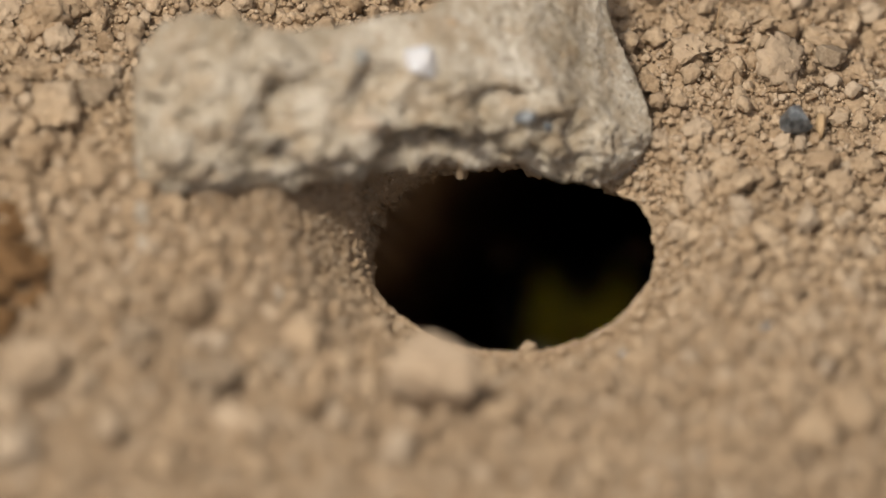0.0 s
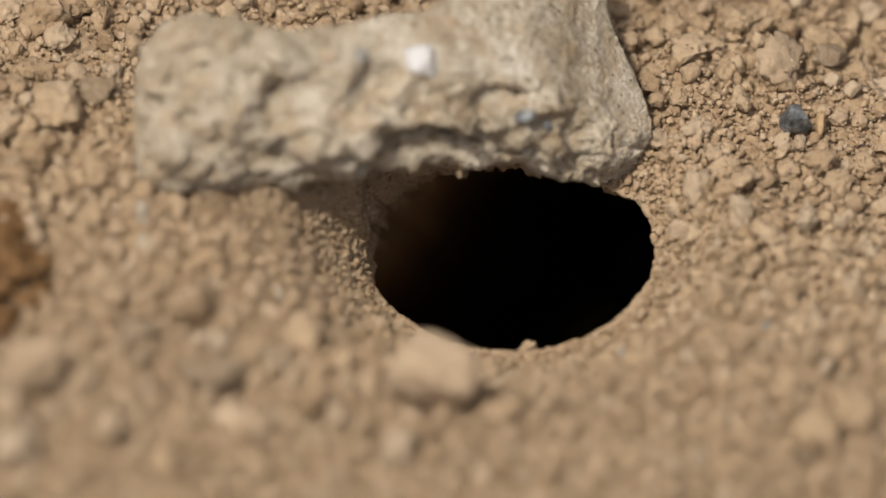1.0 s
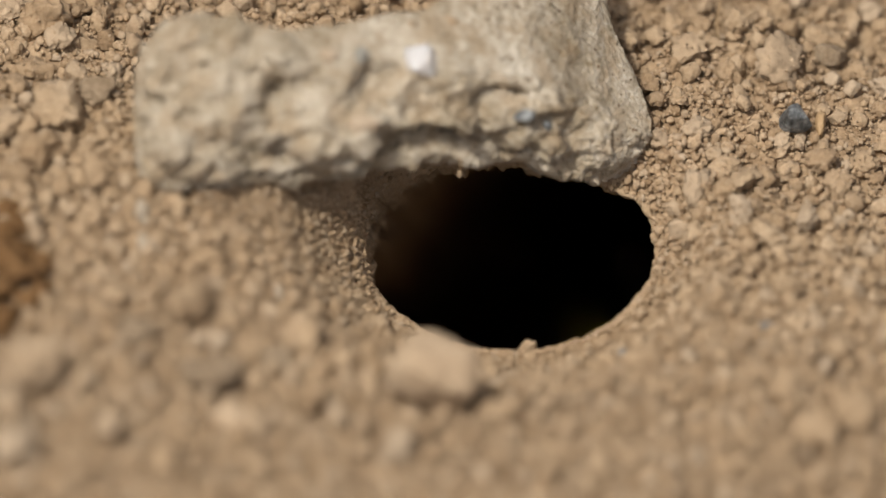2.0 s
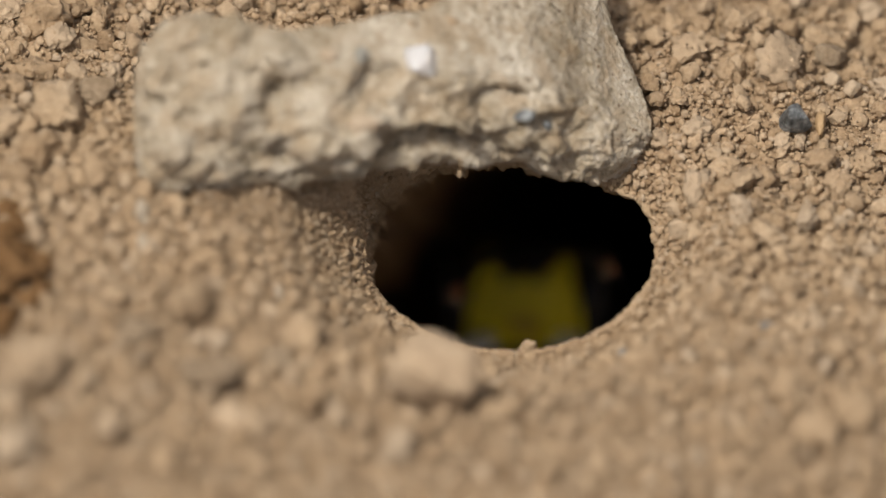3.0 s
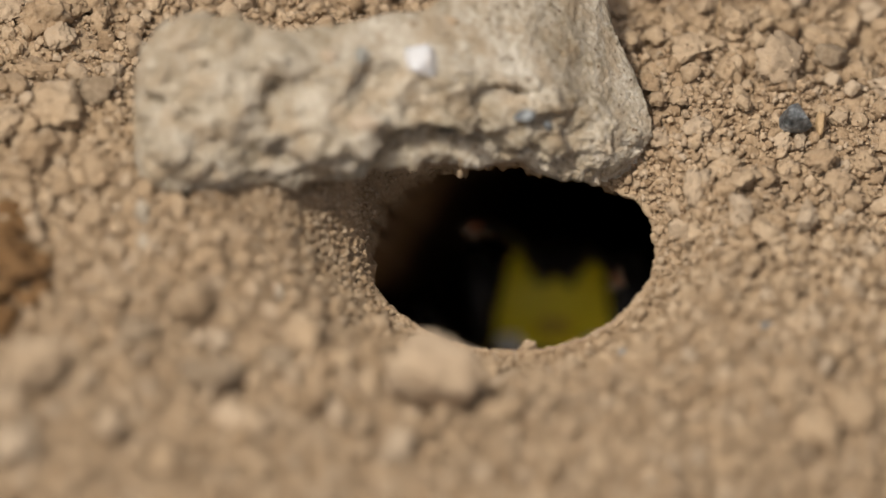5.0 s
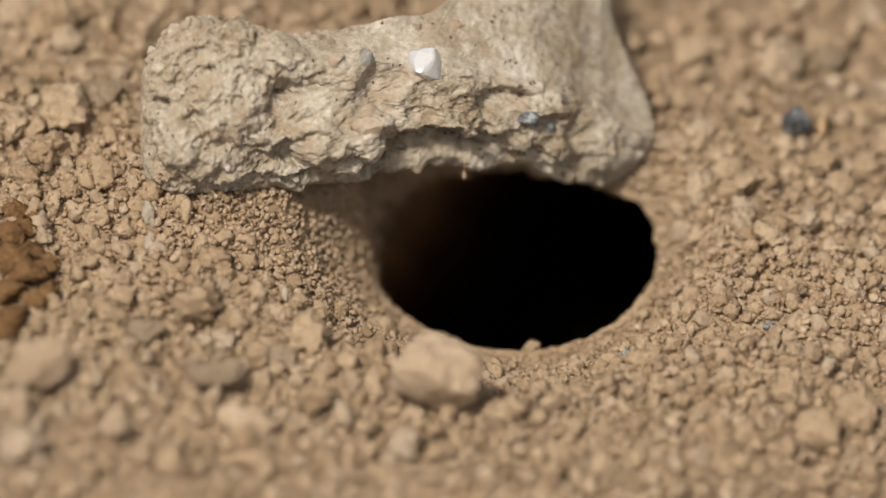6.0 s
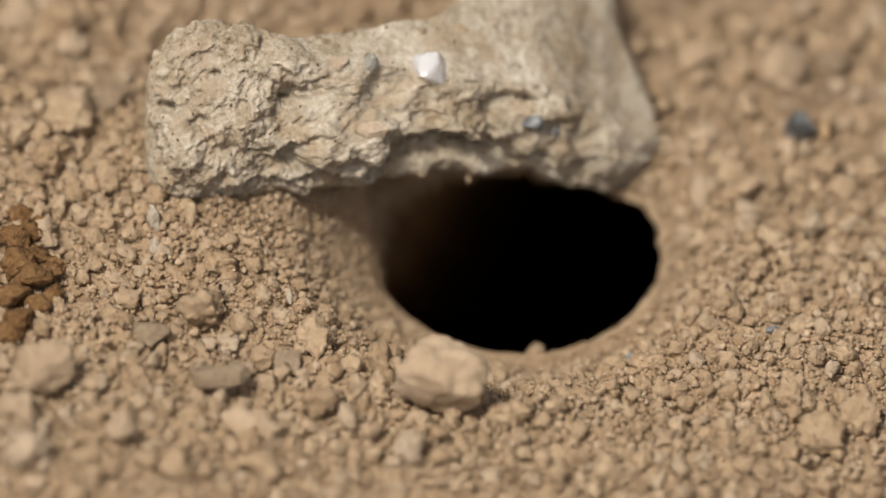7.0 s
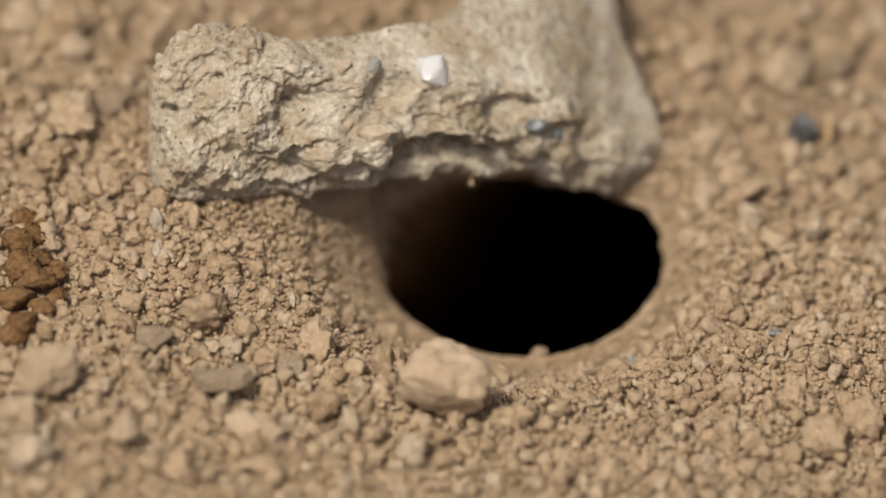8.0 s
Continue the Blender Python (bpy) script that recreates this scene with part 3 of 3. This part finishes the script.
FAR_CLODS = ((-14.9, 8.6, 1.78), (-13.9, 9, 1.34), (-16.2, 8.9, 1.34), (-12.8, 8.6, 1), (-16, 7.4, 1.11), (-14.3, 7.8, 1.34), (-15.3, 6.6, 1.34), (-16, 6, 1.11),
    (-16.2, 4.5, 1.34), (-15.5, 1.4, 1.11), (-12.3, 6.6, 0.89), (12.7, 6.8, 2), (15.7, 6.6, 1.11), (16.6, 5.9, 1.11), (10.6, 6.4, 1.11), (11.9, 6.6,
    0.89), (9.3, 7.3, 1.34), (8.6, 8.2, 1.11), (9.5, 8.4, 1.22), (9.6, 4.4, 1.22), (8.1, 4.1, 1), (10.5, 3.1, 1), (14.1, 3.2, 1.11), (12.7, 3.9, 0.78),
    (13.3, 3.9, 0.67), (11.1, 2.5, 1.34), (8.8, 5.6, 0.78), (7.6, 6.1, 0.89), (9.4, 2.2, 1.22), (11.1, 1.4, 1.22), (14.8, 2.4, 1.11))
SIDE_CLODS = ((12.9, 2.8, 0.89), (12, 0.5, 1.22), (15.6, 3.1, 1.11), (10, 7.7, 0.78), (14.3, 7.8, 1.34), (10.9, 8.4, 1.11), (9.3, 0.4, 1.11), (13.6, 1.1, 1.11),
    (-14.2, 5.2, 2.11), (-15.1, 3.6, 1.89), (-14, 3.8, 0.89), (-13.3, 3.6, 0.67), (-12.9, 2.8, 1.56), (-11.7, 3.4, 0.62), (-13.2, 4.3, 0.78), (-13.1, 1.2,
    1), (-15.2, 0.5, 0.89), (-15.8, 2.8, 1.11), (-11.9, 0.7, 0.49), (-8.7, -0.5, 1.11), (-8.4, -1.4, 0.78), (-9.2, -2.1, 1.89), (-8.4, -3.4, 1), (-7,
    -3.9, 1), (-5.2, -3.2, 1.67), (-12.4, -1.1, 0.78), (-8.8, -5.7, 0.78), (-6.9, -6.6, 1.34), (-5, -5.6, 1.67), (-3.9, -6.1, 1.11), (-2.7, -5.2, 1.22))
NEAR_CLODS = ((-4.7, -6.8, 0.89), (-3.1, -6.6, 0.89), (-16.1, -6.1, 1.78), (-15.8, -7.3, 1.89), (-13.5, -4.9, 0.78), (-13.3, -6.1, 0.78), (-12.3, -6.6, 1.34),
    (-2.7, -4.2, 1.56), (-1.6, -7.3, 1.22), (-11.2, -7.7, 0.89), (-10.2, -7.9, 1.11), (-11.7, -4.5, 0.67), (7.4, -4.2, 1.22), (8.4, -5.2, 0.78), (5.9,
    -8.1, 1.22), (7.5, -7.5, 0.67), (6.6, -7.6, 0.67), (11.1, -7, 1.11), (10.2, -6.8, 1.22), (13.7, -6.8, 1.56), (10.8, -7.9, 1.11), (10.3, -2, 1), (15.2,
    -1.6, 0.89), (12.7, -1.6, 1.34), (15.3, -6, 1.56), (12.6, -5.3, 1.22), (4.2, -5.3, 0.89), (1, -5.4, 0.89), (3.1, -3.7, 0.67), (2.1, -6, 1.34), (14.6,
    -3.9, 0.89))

CLOD_SHAPES = []
for i in range(14):
    p, f = crumb_shape(300 + i, 4, 8, 0.40, 0.16)
    CLOD_SHAPES.append(mesh_of("soil_clod", p, f))
    CLOD_SHAPES[-1].materials.append(clod_mat)


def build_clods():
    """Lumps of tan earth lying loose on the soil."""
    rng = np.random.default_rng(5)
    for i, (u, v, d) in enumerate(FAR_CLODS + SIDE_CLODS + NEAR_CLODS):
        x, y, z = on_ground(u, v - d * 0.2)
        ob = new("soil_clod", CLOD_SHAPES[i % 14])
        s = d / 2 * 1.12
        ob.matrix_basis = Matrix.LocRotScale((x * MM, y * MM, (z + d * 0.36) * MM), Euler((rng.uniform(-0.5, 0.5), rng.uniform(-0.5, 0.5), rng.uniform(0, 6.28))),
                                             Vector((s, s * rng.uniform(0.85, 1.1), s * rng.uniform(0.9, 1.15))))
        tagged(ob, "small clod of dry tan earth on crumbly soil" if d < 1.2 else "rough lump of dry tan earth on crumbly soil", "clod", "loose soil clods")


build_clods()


def fibre():
    """A fine dry root hair standing in the soil."""
    x, y, z = on_ground(10.4, 7.6)
    pts = [(x - 0.15 * math.sin(q * 3), y + 0.25 * q, z + 2.0 * q) for q in np.linspace(0, 1, 14)]
    v, f = tube(pts, [0.03] * 14, 8)
    tagged(solid("root_hair", v, f, straw_mat), "fine pale root hair standing in the soil", "root")


fibre()


def hanging_grain():
    """A soil grain hanging on a thread of root from the stone's lower edge."""
    x, y, z = on_stone(0.66, 3.15)
    ob = thing("hanging_grain", "tiny soil grain hanging by a root thread under the stone", "soil grain", at=pose(x * MM, y * MM, z * MM))
    solid("thread", *tube([(0, 0, 0.1), (0.02, -0.02, -0.25), (-0.02, -0.03, -0.6)], [0.025, 0.02, 0.02], 8), straw_mat, ob)
    for q, d in ((-0.6, 0.09), (-0.72, 0.11), (-0.5, 0.06)):
        p, f = crumb_shape(int(90 - q * 100), 2)
        solid("grain", p * d, f, crumb_mat, ob, at=pose(-0.02 * MM, -0.03 * MM, q * MM))


hanging_grain()

# ---- the wasp ----
def ball(sx, sy, sz, level=3):
    v, f = ICO[level]
    return v * np.array([sx, sy, sz]), f


def build_wasp():
    w = thing("digger_wasp", "black digger wasp with a yellow crown-shaped face", "wasp")
    solid("head", *ball(3.3, 1.7, 2.7, 4), black_mat, w)
    # the yellow face: three points above, broad below, lying on the head
    nu, nv = 81, 41
    u = np.linspace(-1, 1, nu)
    top = np.where(np.abs(u) > 0.42, 2.45 - 2.4 * np.abs(np.abs(u) - 0.78), 1.35 - 1.7 * np.abs(u))
    top = np.maximum(top, 0.95)
    V = []
    for q in np.linspace(0, 1, nv):
        z = -1.45 + (top + 1.45) * q - 0.25 * u * u * (1 - q)
        x = u * (2.40 - 0.19 * (z + 1.45))
        y = -1.72 * np.sqrt(np.clip(1 - (x / 3.5) ** 2 - (z / 3.1) ** 2, 0.05, 1)) - 0.10 - 0.25 * np.exp(-(x / 0.9) ** 2 - ((z + 0.6) / 0.8) ** 2)
        V.append(np.stack([x, y, z], 1))
    front = np.concatenate(V)
    rear = front + (0, 0.5, 0)
    f = grid_faces(nv, nu, False)
    nvt = len(front)
    edge = np.concatenate([np.arange(nu), np.arange(1, nv) * nu + nu - 1, (nv - 1) * nu + np.arange(nu - 2, -1, -1), np.arange(nv - 2, 0, -1) * nu])
    side = np.stack([edge, np.roll(edge, -1), np.roll(edge, -1) + nvt, edge + nvt], 1)
    solid("face", np.concatenate([front, rear]), np.concatenate([f, f[:, ::-1] + nvt, side]), yellow_mat, w, "yellow crown-shaped face plate")
    solid("snout", *ball(0.7, 0.3, 0.45, 3), tan_mat, w, "brownish patch on the face", at=pose(0, -1.82 * MM, -0.55 * MM))
    for s in (-1, 1):
        solid("eye", *ball(0.85, 1.15, 2.1, 4), eye_mat, w, "glossy black compound eye", at=pose(s * 2.75 * MM, -0.55 * MM, 0.35 * MM, 0, s * 8, 0))
        solid("mandible_base", *ball(0.62, 0.5, 0.46, 3), pale_mat, w, "pale base of the jaw", at=pose(s * 1.65 * MM, -1.75 * MM, -1.35 * MM))
        solid("mandible", *tube([(s * 1.7, -1.3, -2.2), (s * 1.2, -1.7, -2.7), (s * 0.5, -1.9, -3.0), (0, -1.9, -3.05)], [0.42, 0.38, 0.25, 0.08]), black_mat, w)
    solid("thorax", *ball(3.0, 3.2, 2.7, 4), black_mat, w, at=pose(0, 4.4 * MM, 0.2 * MM))
    solid("collar", *ball(2.4, 0.7, 0.8, 3), yellow_mat, w, "yellow collar band", at=pose(0, 2.2 * MM, 0.9 * MM))
    solid("abdomen", *ball(2.9, 5.5, 2.6, 4), black_mat, w, at=pose(0, 12.0 * MM, 0))
    for s in (-1, 1):
        leg = solid("foreleg", *tube([(s * 2.0, 2.6, -1.6), (s * 4.2, 1.0, -1.2), (s * 5.2, 0.2, 0.0)], [0.5, 0.5, 0.38]), black_mat, w, "black foreleg")
        solid("shin", *tube([(s * 5.2, 0.2, 0.0), (s * 5.0, -0.6, -1.6), (s * 4.5, -1.2, -2.7)], [0.36, 0.3, 0.14]), black_mat, leg)
    feel = []
    rng = np.random.default_rng(3)
    for s in (-1, 1):
        # a feeler hinged on the forehead: stalk, whip, and soil grains stuck to its tip
        an = new("feeler", mesh_of("feeler", *tube([(0, 0, 0), (0, -0.9, 0.5), (0, -1.8, 0.8)], [0.2, 0.25, 0.2])))
        an.data.materials.append(black_mat)
        an.parent = w
        pts = [(0, -1.8 - 8.8 * q, 0.8 + 1.2 * q - 1.1 * q * q) for q in np.linspace(0, 1, 14)]
        solid("whip", *tube(pts[:12], [0.19] * 12), black_mat, an)
        solid("tip", *tube(pts[11:], [0.19, 0.26, 0.14]), amber_mat, an, "reddish-brown tip")
        g = [crumb_shape(60 + i, 2) for i in range(22)]
        end = np.array(pts[-2])
        gv = np.concatenate([p * rng.uniform(0.06, 0.12) + end + rng.normal(0, 0.2, 3) + (-0.1, -0.2, -0.12) for p, _ in g])
        gf = np.concatenate([q + 42 * i for i, (_, q) in enumerate(g)])
        solid("stuck_grains", gv, gf, white_mat, an, "pale soil grains stuck to the tip")
        feel.append(an)
    return w, feel


wasp, feelers = build_wasp()

# ---- the small crumbs of soil ----
def clear(x, y, m=1.02):
    """Which plan points lie outside the burrow's mouth."""
    return mouth(x, y) > m


def coarse_ok(x, y, front=2.4, side=0.7):
    """Where coarser crumbs lie: off the dug ramp, and not on the fine spoil under the stone's jutting end."""
    s = funnel(x, y)[0]
    reach = np.where(y < HY - 1.0, front, side)
    return (s > reach) & (np.hypot((x + 5.4) / 4.6, (y - 0.6) / 3.0) > 1)


def build_crumbs():
    rng = np.random.default_rng(12)
    shapes = [crumb_shape(100 + i, 2, 5, 0.34) for i in range(30)]
    motes = [crumb_shape(150 + i, 1, 3, 0.2) for i in range(12)]
    hosts = []
    big = [crumb_shape(200 + i, 3, 6, 0.36, 0.16) for i in range(20)]
    # those near the mouth that can be picked apart, each an object
    made, meshes = 0, []
    for i, (p, f) in enumerate(big):
        me = mesh_of("soil_crumb", p, f)
        me.materials.append(clod_mat)
        meshes.append(me)
    cells = {}

    def room(x, y, r):
        """Whether a crumb of that radius fits between those that lie there; if so it is noted."""
        i, j = int(x // 1.2), int(y // 1.2)
        for a in (-1, 0, 1):
            for b in (-1, 0, 1):
                for qx, qy, qr in cells.get((i + a, j + b), ()):
                    if (qx - x) ** 2 + (qy - y) ** 2 < (0.8 * (qr + r)) ** 2:
                        return False
        cells.setdefault((i, j), []).append((x, y, r))
        return True

    while made < 290:
        x, y = rng.uniform(-16, 16), rng.uniform(-13, 3)
        d = rng.uniform(0.45, 1.0)
        if not coarse_ok(np.array([x]), np.array([y]))[0] or not room(x, y, d / 2):
            continue
        z = float(ground_z(np.array([x]), np.array([y]))[0])
        ob = new("soil_crumb", meshes[made % len(meshes)])
        ob.matrix_basis = Matrix.LocRotScale((x * MM, y * MM, (z + d * 0.25) * MM), Euler(rng.uniform(0, 6.28, 3)), Vector((d / 2, d / 2, d / 2)))
        ob.parent = ground
        hosts.append((x, y, z + d * 0.25, d / 2))
        made += 1
    # the rest, past counting
    vs, fs, sm, base = [], [], [], 0
    for lot, n, lo, hi, area in ((big, 7000, 0.30, 1.0, (-18, 19, -17.5, 15.5)), (shapes, 11500, 0.16, 0.42, (-18, 19, -17.5, 15.5)), (shapes, 3600, 0.13, 0.36, (-11, -2, -3.0, 4.5)), (shapes, 900, 0.14, 0.40, (7, 11, -1.5, 6.0)), (motes, 16000, 0.10, 0.24, (-17.5, 18, -16, 15.5))):
        x, y = rng.uniform(area[0], area[1], n), rng.uniform(area[2], area[3], n)
        ok = coarse_ok(x, y) if hi > 0.9 else coarse_ok(x, y, 1.2, 0.2) if hi > 0.4 else clear(x, y, 1.05)
        x, y = x[ok], y[ok]
        d = lo * (hi / lo) ** (rng.uniform(0, 1, len(x)) ** (2.0 if hi > 0.9 else 1.5))
        if hi > 0.9:
            d = np.sort(d)[::-1]
            fits = np.array([room(*q) for q in zip(x, y, d / 2)])
            x, y, d = x[fits], y[fits], d[fits]
        z = ground_z(x, y)
        R = turns(rng, len(x)) * (d / 2)[:, None, None]
        c = np.stack([x, y, z + d * rng.uniform(0.12, 0.5, len(x)) + (rng.uniform(0, 0.22, len(x)) if hi < 0.9 else 0)], 1)
        if hi > 0.9:
            hosts += [(*q, r / 2) for q, r in zip(c, d)]
        if hi < 0.3:
            # grains along the burrow's rim
            a = np.concatenate([rng.uniform(0, 6.283, 900), rng.uniform(1.9, 3.8, 1000), rng.uniform(3.3, 5.9, 1300)])
            k = 1 + np.concatenate([rng.uniform(0.005, 0.07, 900), rng.uniform(0.0, 0.13, 1000), rng.uniform(-0.004, 0.035, 1300)])
            rr = edge_at(a, edge_r) + (k - 1) * 9
            rx, ry = HX + rr * np.cos(a), HY + rr * np.sin(a)
            rd = rng.uniform(0.08, 0.26, 3200)
            c = np.concatenate([c, np.stack([rx, ry, ground_z(rx, ry) + 0.10], 1)])
            R = np.concatenate([R, turns(rng, 3200) * (rd / 2)[:, None, None]])
            # and those stuck on the larger crumbs
            for ob in scene.objects:
                if ob.name.startswith("soil_clod"):
                    hosts.append((*(ob.location / MM), ob.scale.x * 0.9))
            H = np.array(hosts)
            H = H[rng.choice(len(H), 8000, p=H[:, 3] ** 1.6 / (H[:, 3] ** 1.6).sum())]
            w = rng.normal(size=(8000, 3))
            w[:, 2] = np.abs(w[:, 2])
            w[:, 1] -= 0.3
            w /= np.linalg.norm(w, axis=1)[:, None]
            c = np.concatenate([c, H[:, :3] + w * H[:, 3:] * rng.uniform(0.75, 0.92, (8000, 1))])
            R = np.concatenate([R, turns(rng, 8000) * rng.uniform(0.03, 0.08, 8000)[:, None, None]])
        kind = rng.integers(0, len(lot), len(c))
        for q, (p, f) in enumerate(lot):
            sel = np.where(kind == q)[0]
            vv = np.einsum("nij,pj->npi", R[sel], p) + c[sel][:, None]
            vs.append(vv.reshape(-1, 3))
            fs.append((f[None] + (np.arange(len(sel)) * len(p))[:, None, None] + base).reshape(-1, 3))
            sm.append(np.full(len(sel) * len(f), lot is not motes))
            base += len(sel) * len(p)
    ob = solid("soil_crumbs", np.concatenate(vs), np.concatenate(fs), crumb_mat, smooth=np.concatenate(sm))
    tagged(ob, "loose dry tan soil crumbs strewn over the ground", "soil", kind="stuff")


build_crumbs()


# ---- what moves ----
def motions():
    ax, up, rt = Vector((0.0, CT, -ST)), Vector((0, ST, CT)), Vector((1, 0, 0))

    def at(u, v, deep, roll=0.0, yaw=0.0):
        """The wasp's pose: across the view, and how deep in the burrow."""
        p = (rt * (u + 0.2) + up * v + ax * (deep + 8.5)) * MM
        return Matrix.Translation(p) @ pose(0, 0, 0, -TILT, 0, 0) @ pose(0, 0, 0, 0, roll, yaw)

    come = ((0.0, 5.2, -3.0, 36, 0, 0), (0.4, 6.4, -4.0, 45, 0, 0), (1.7, 7.5, -5.2, 58, 0, 0), (2.4, 4.6, -2.9, 24, 0, 0), (2.8, 3.1, -2.1, 19, 0, 0), (3.0, 2.9, -2.3, 20, 0, 0),
            (3.2, 3.7, -2.0, 17, 0, 0), (3.3, 4.1, -2.0, 16, 4, 0), (3.4, 4.4, -2.4, 15, 2, 5), (3.5, 4.1, -2.5, 14.5, 0, 5))
    linger = ((3.6, 3.8, -1.6, 12.5, 6, 0), (3.7, 4.1, -1.7, 12, 6, 0),
            (3.8, 3.6, -1.7, 11.5, 6, 0), (3.9, 3.5, -1.8, 11, 6, 0), (4.0, 3.6, -1.7, 11, 6, 0), (4.5, 3.6, -1.7, 11, 6, 0), (4.7, 3.6, -1.8, 11.2, 6, 0), (5.2, 4.8, -3.0, 26, 0, 0), (5.8, 7.5, -5.2, 58, 0, 0), (8.0, 7.8, -5.4, 60, 0, 0))
    stay = come + linger
    walk(wasp, [(t, at(u, v, d, r, yw)) for t, u, v, d, r, yw in stay])
    # where the feelers' tips tap, across the view: time, left, right
    early = ((0.0, 2.0, 0.0, 7.4, 0.0), (1.7, 2.0, 0.0, 7.4, 0.0), (2.8, 1.0, -0.5, 6.3, -1.4), (2.9, 0.6, -1.2, 5.8, -0.1), (3.0, 0.2, -1.8, 6.3, -0.8), (3.1, -0.6, -2.1, 7.1, -0.8), (3.2, 0.7, 0.3, 7.4, 0.2),
            (3.3, 1.8, -0.4, 7.0, 0.4))
    late = ((3.4, 2.3, -2.0, 6.3, 0.2), (3.5, 0.6, -1.6, 6.7, 0.0), (3.6, 0.5, 0.4, 6.8, 0.1), (3.7, 2.5, -2.2, 7.3, 0.4), (3.8, 1.3, 0.8, 6.1, -2.7),
            (3.9, 0.6, -2.3, 6.4, 0.3), (4.0, 0.8, 0.9, 6.5, 0.7), (4.2, 0.9, 1.1, 6.4, 1.0), (4.4, 0.9, 1.1, 6.4, 0.8), (4.5, 1.4, 1.0, 6.8, 0.6), (4.7, 0.7, 1.3, 6.5, -1.8), (5.2, 1.4, 0, 7, -1), (8.0, 3.0, -2, 8.6, -2))
    taps = early + late
    for an, s in zip(feelers, (-1, 1)):
        rows = []
        for tp in taps:
            u, v = tp[1:3] if s < 0 else tp[3:5]
            wu, wv = (np.interp(tp[0], [q[0] for q in stay], [q[k] for q in stay]) for k in (1, 2))
            du, dv = u - wu - s * 0.9, v - wv - 1.6
            rows.append((tp[0], pose(s * 0.9 * MM, -1.5 * MM, 1.6 * MM, math.degrees(-(dv - 0.9) / 10.6), 0, math.degrees(math.atan2(du, 10.6)))))
        walk(an, rows)


motions()
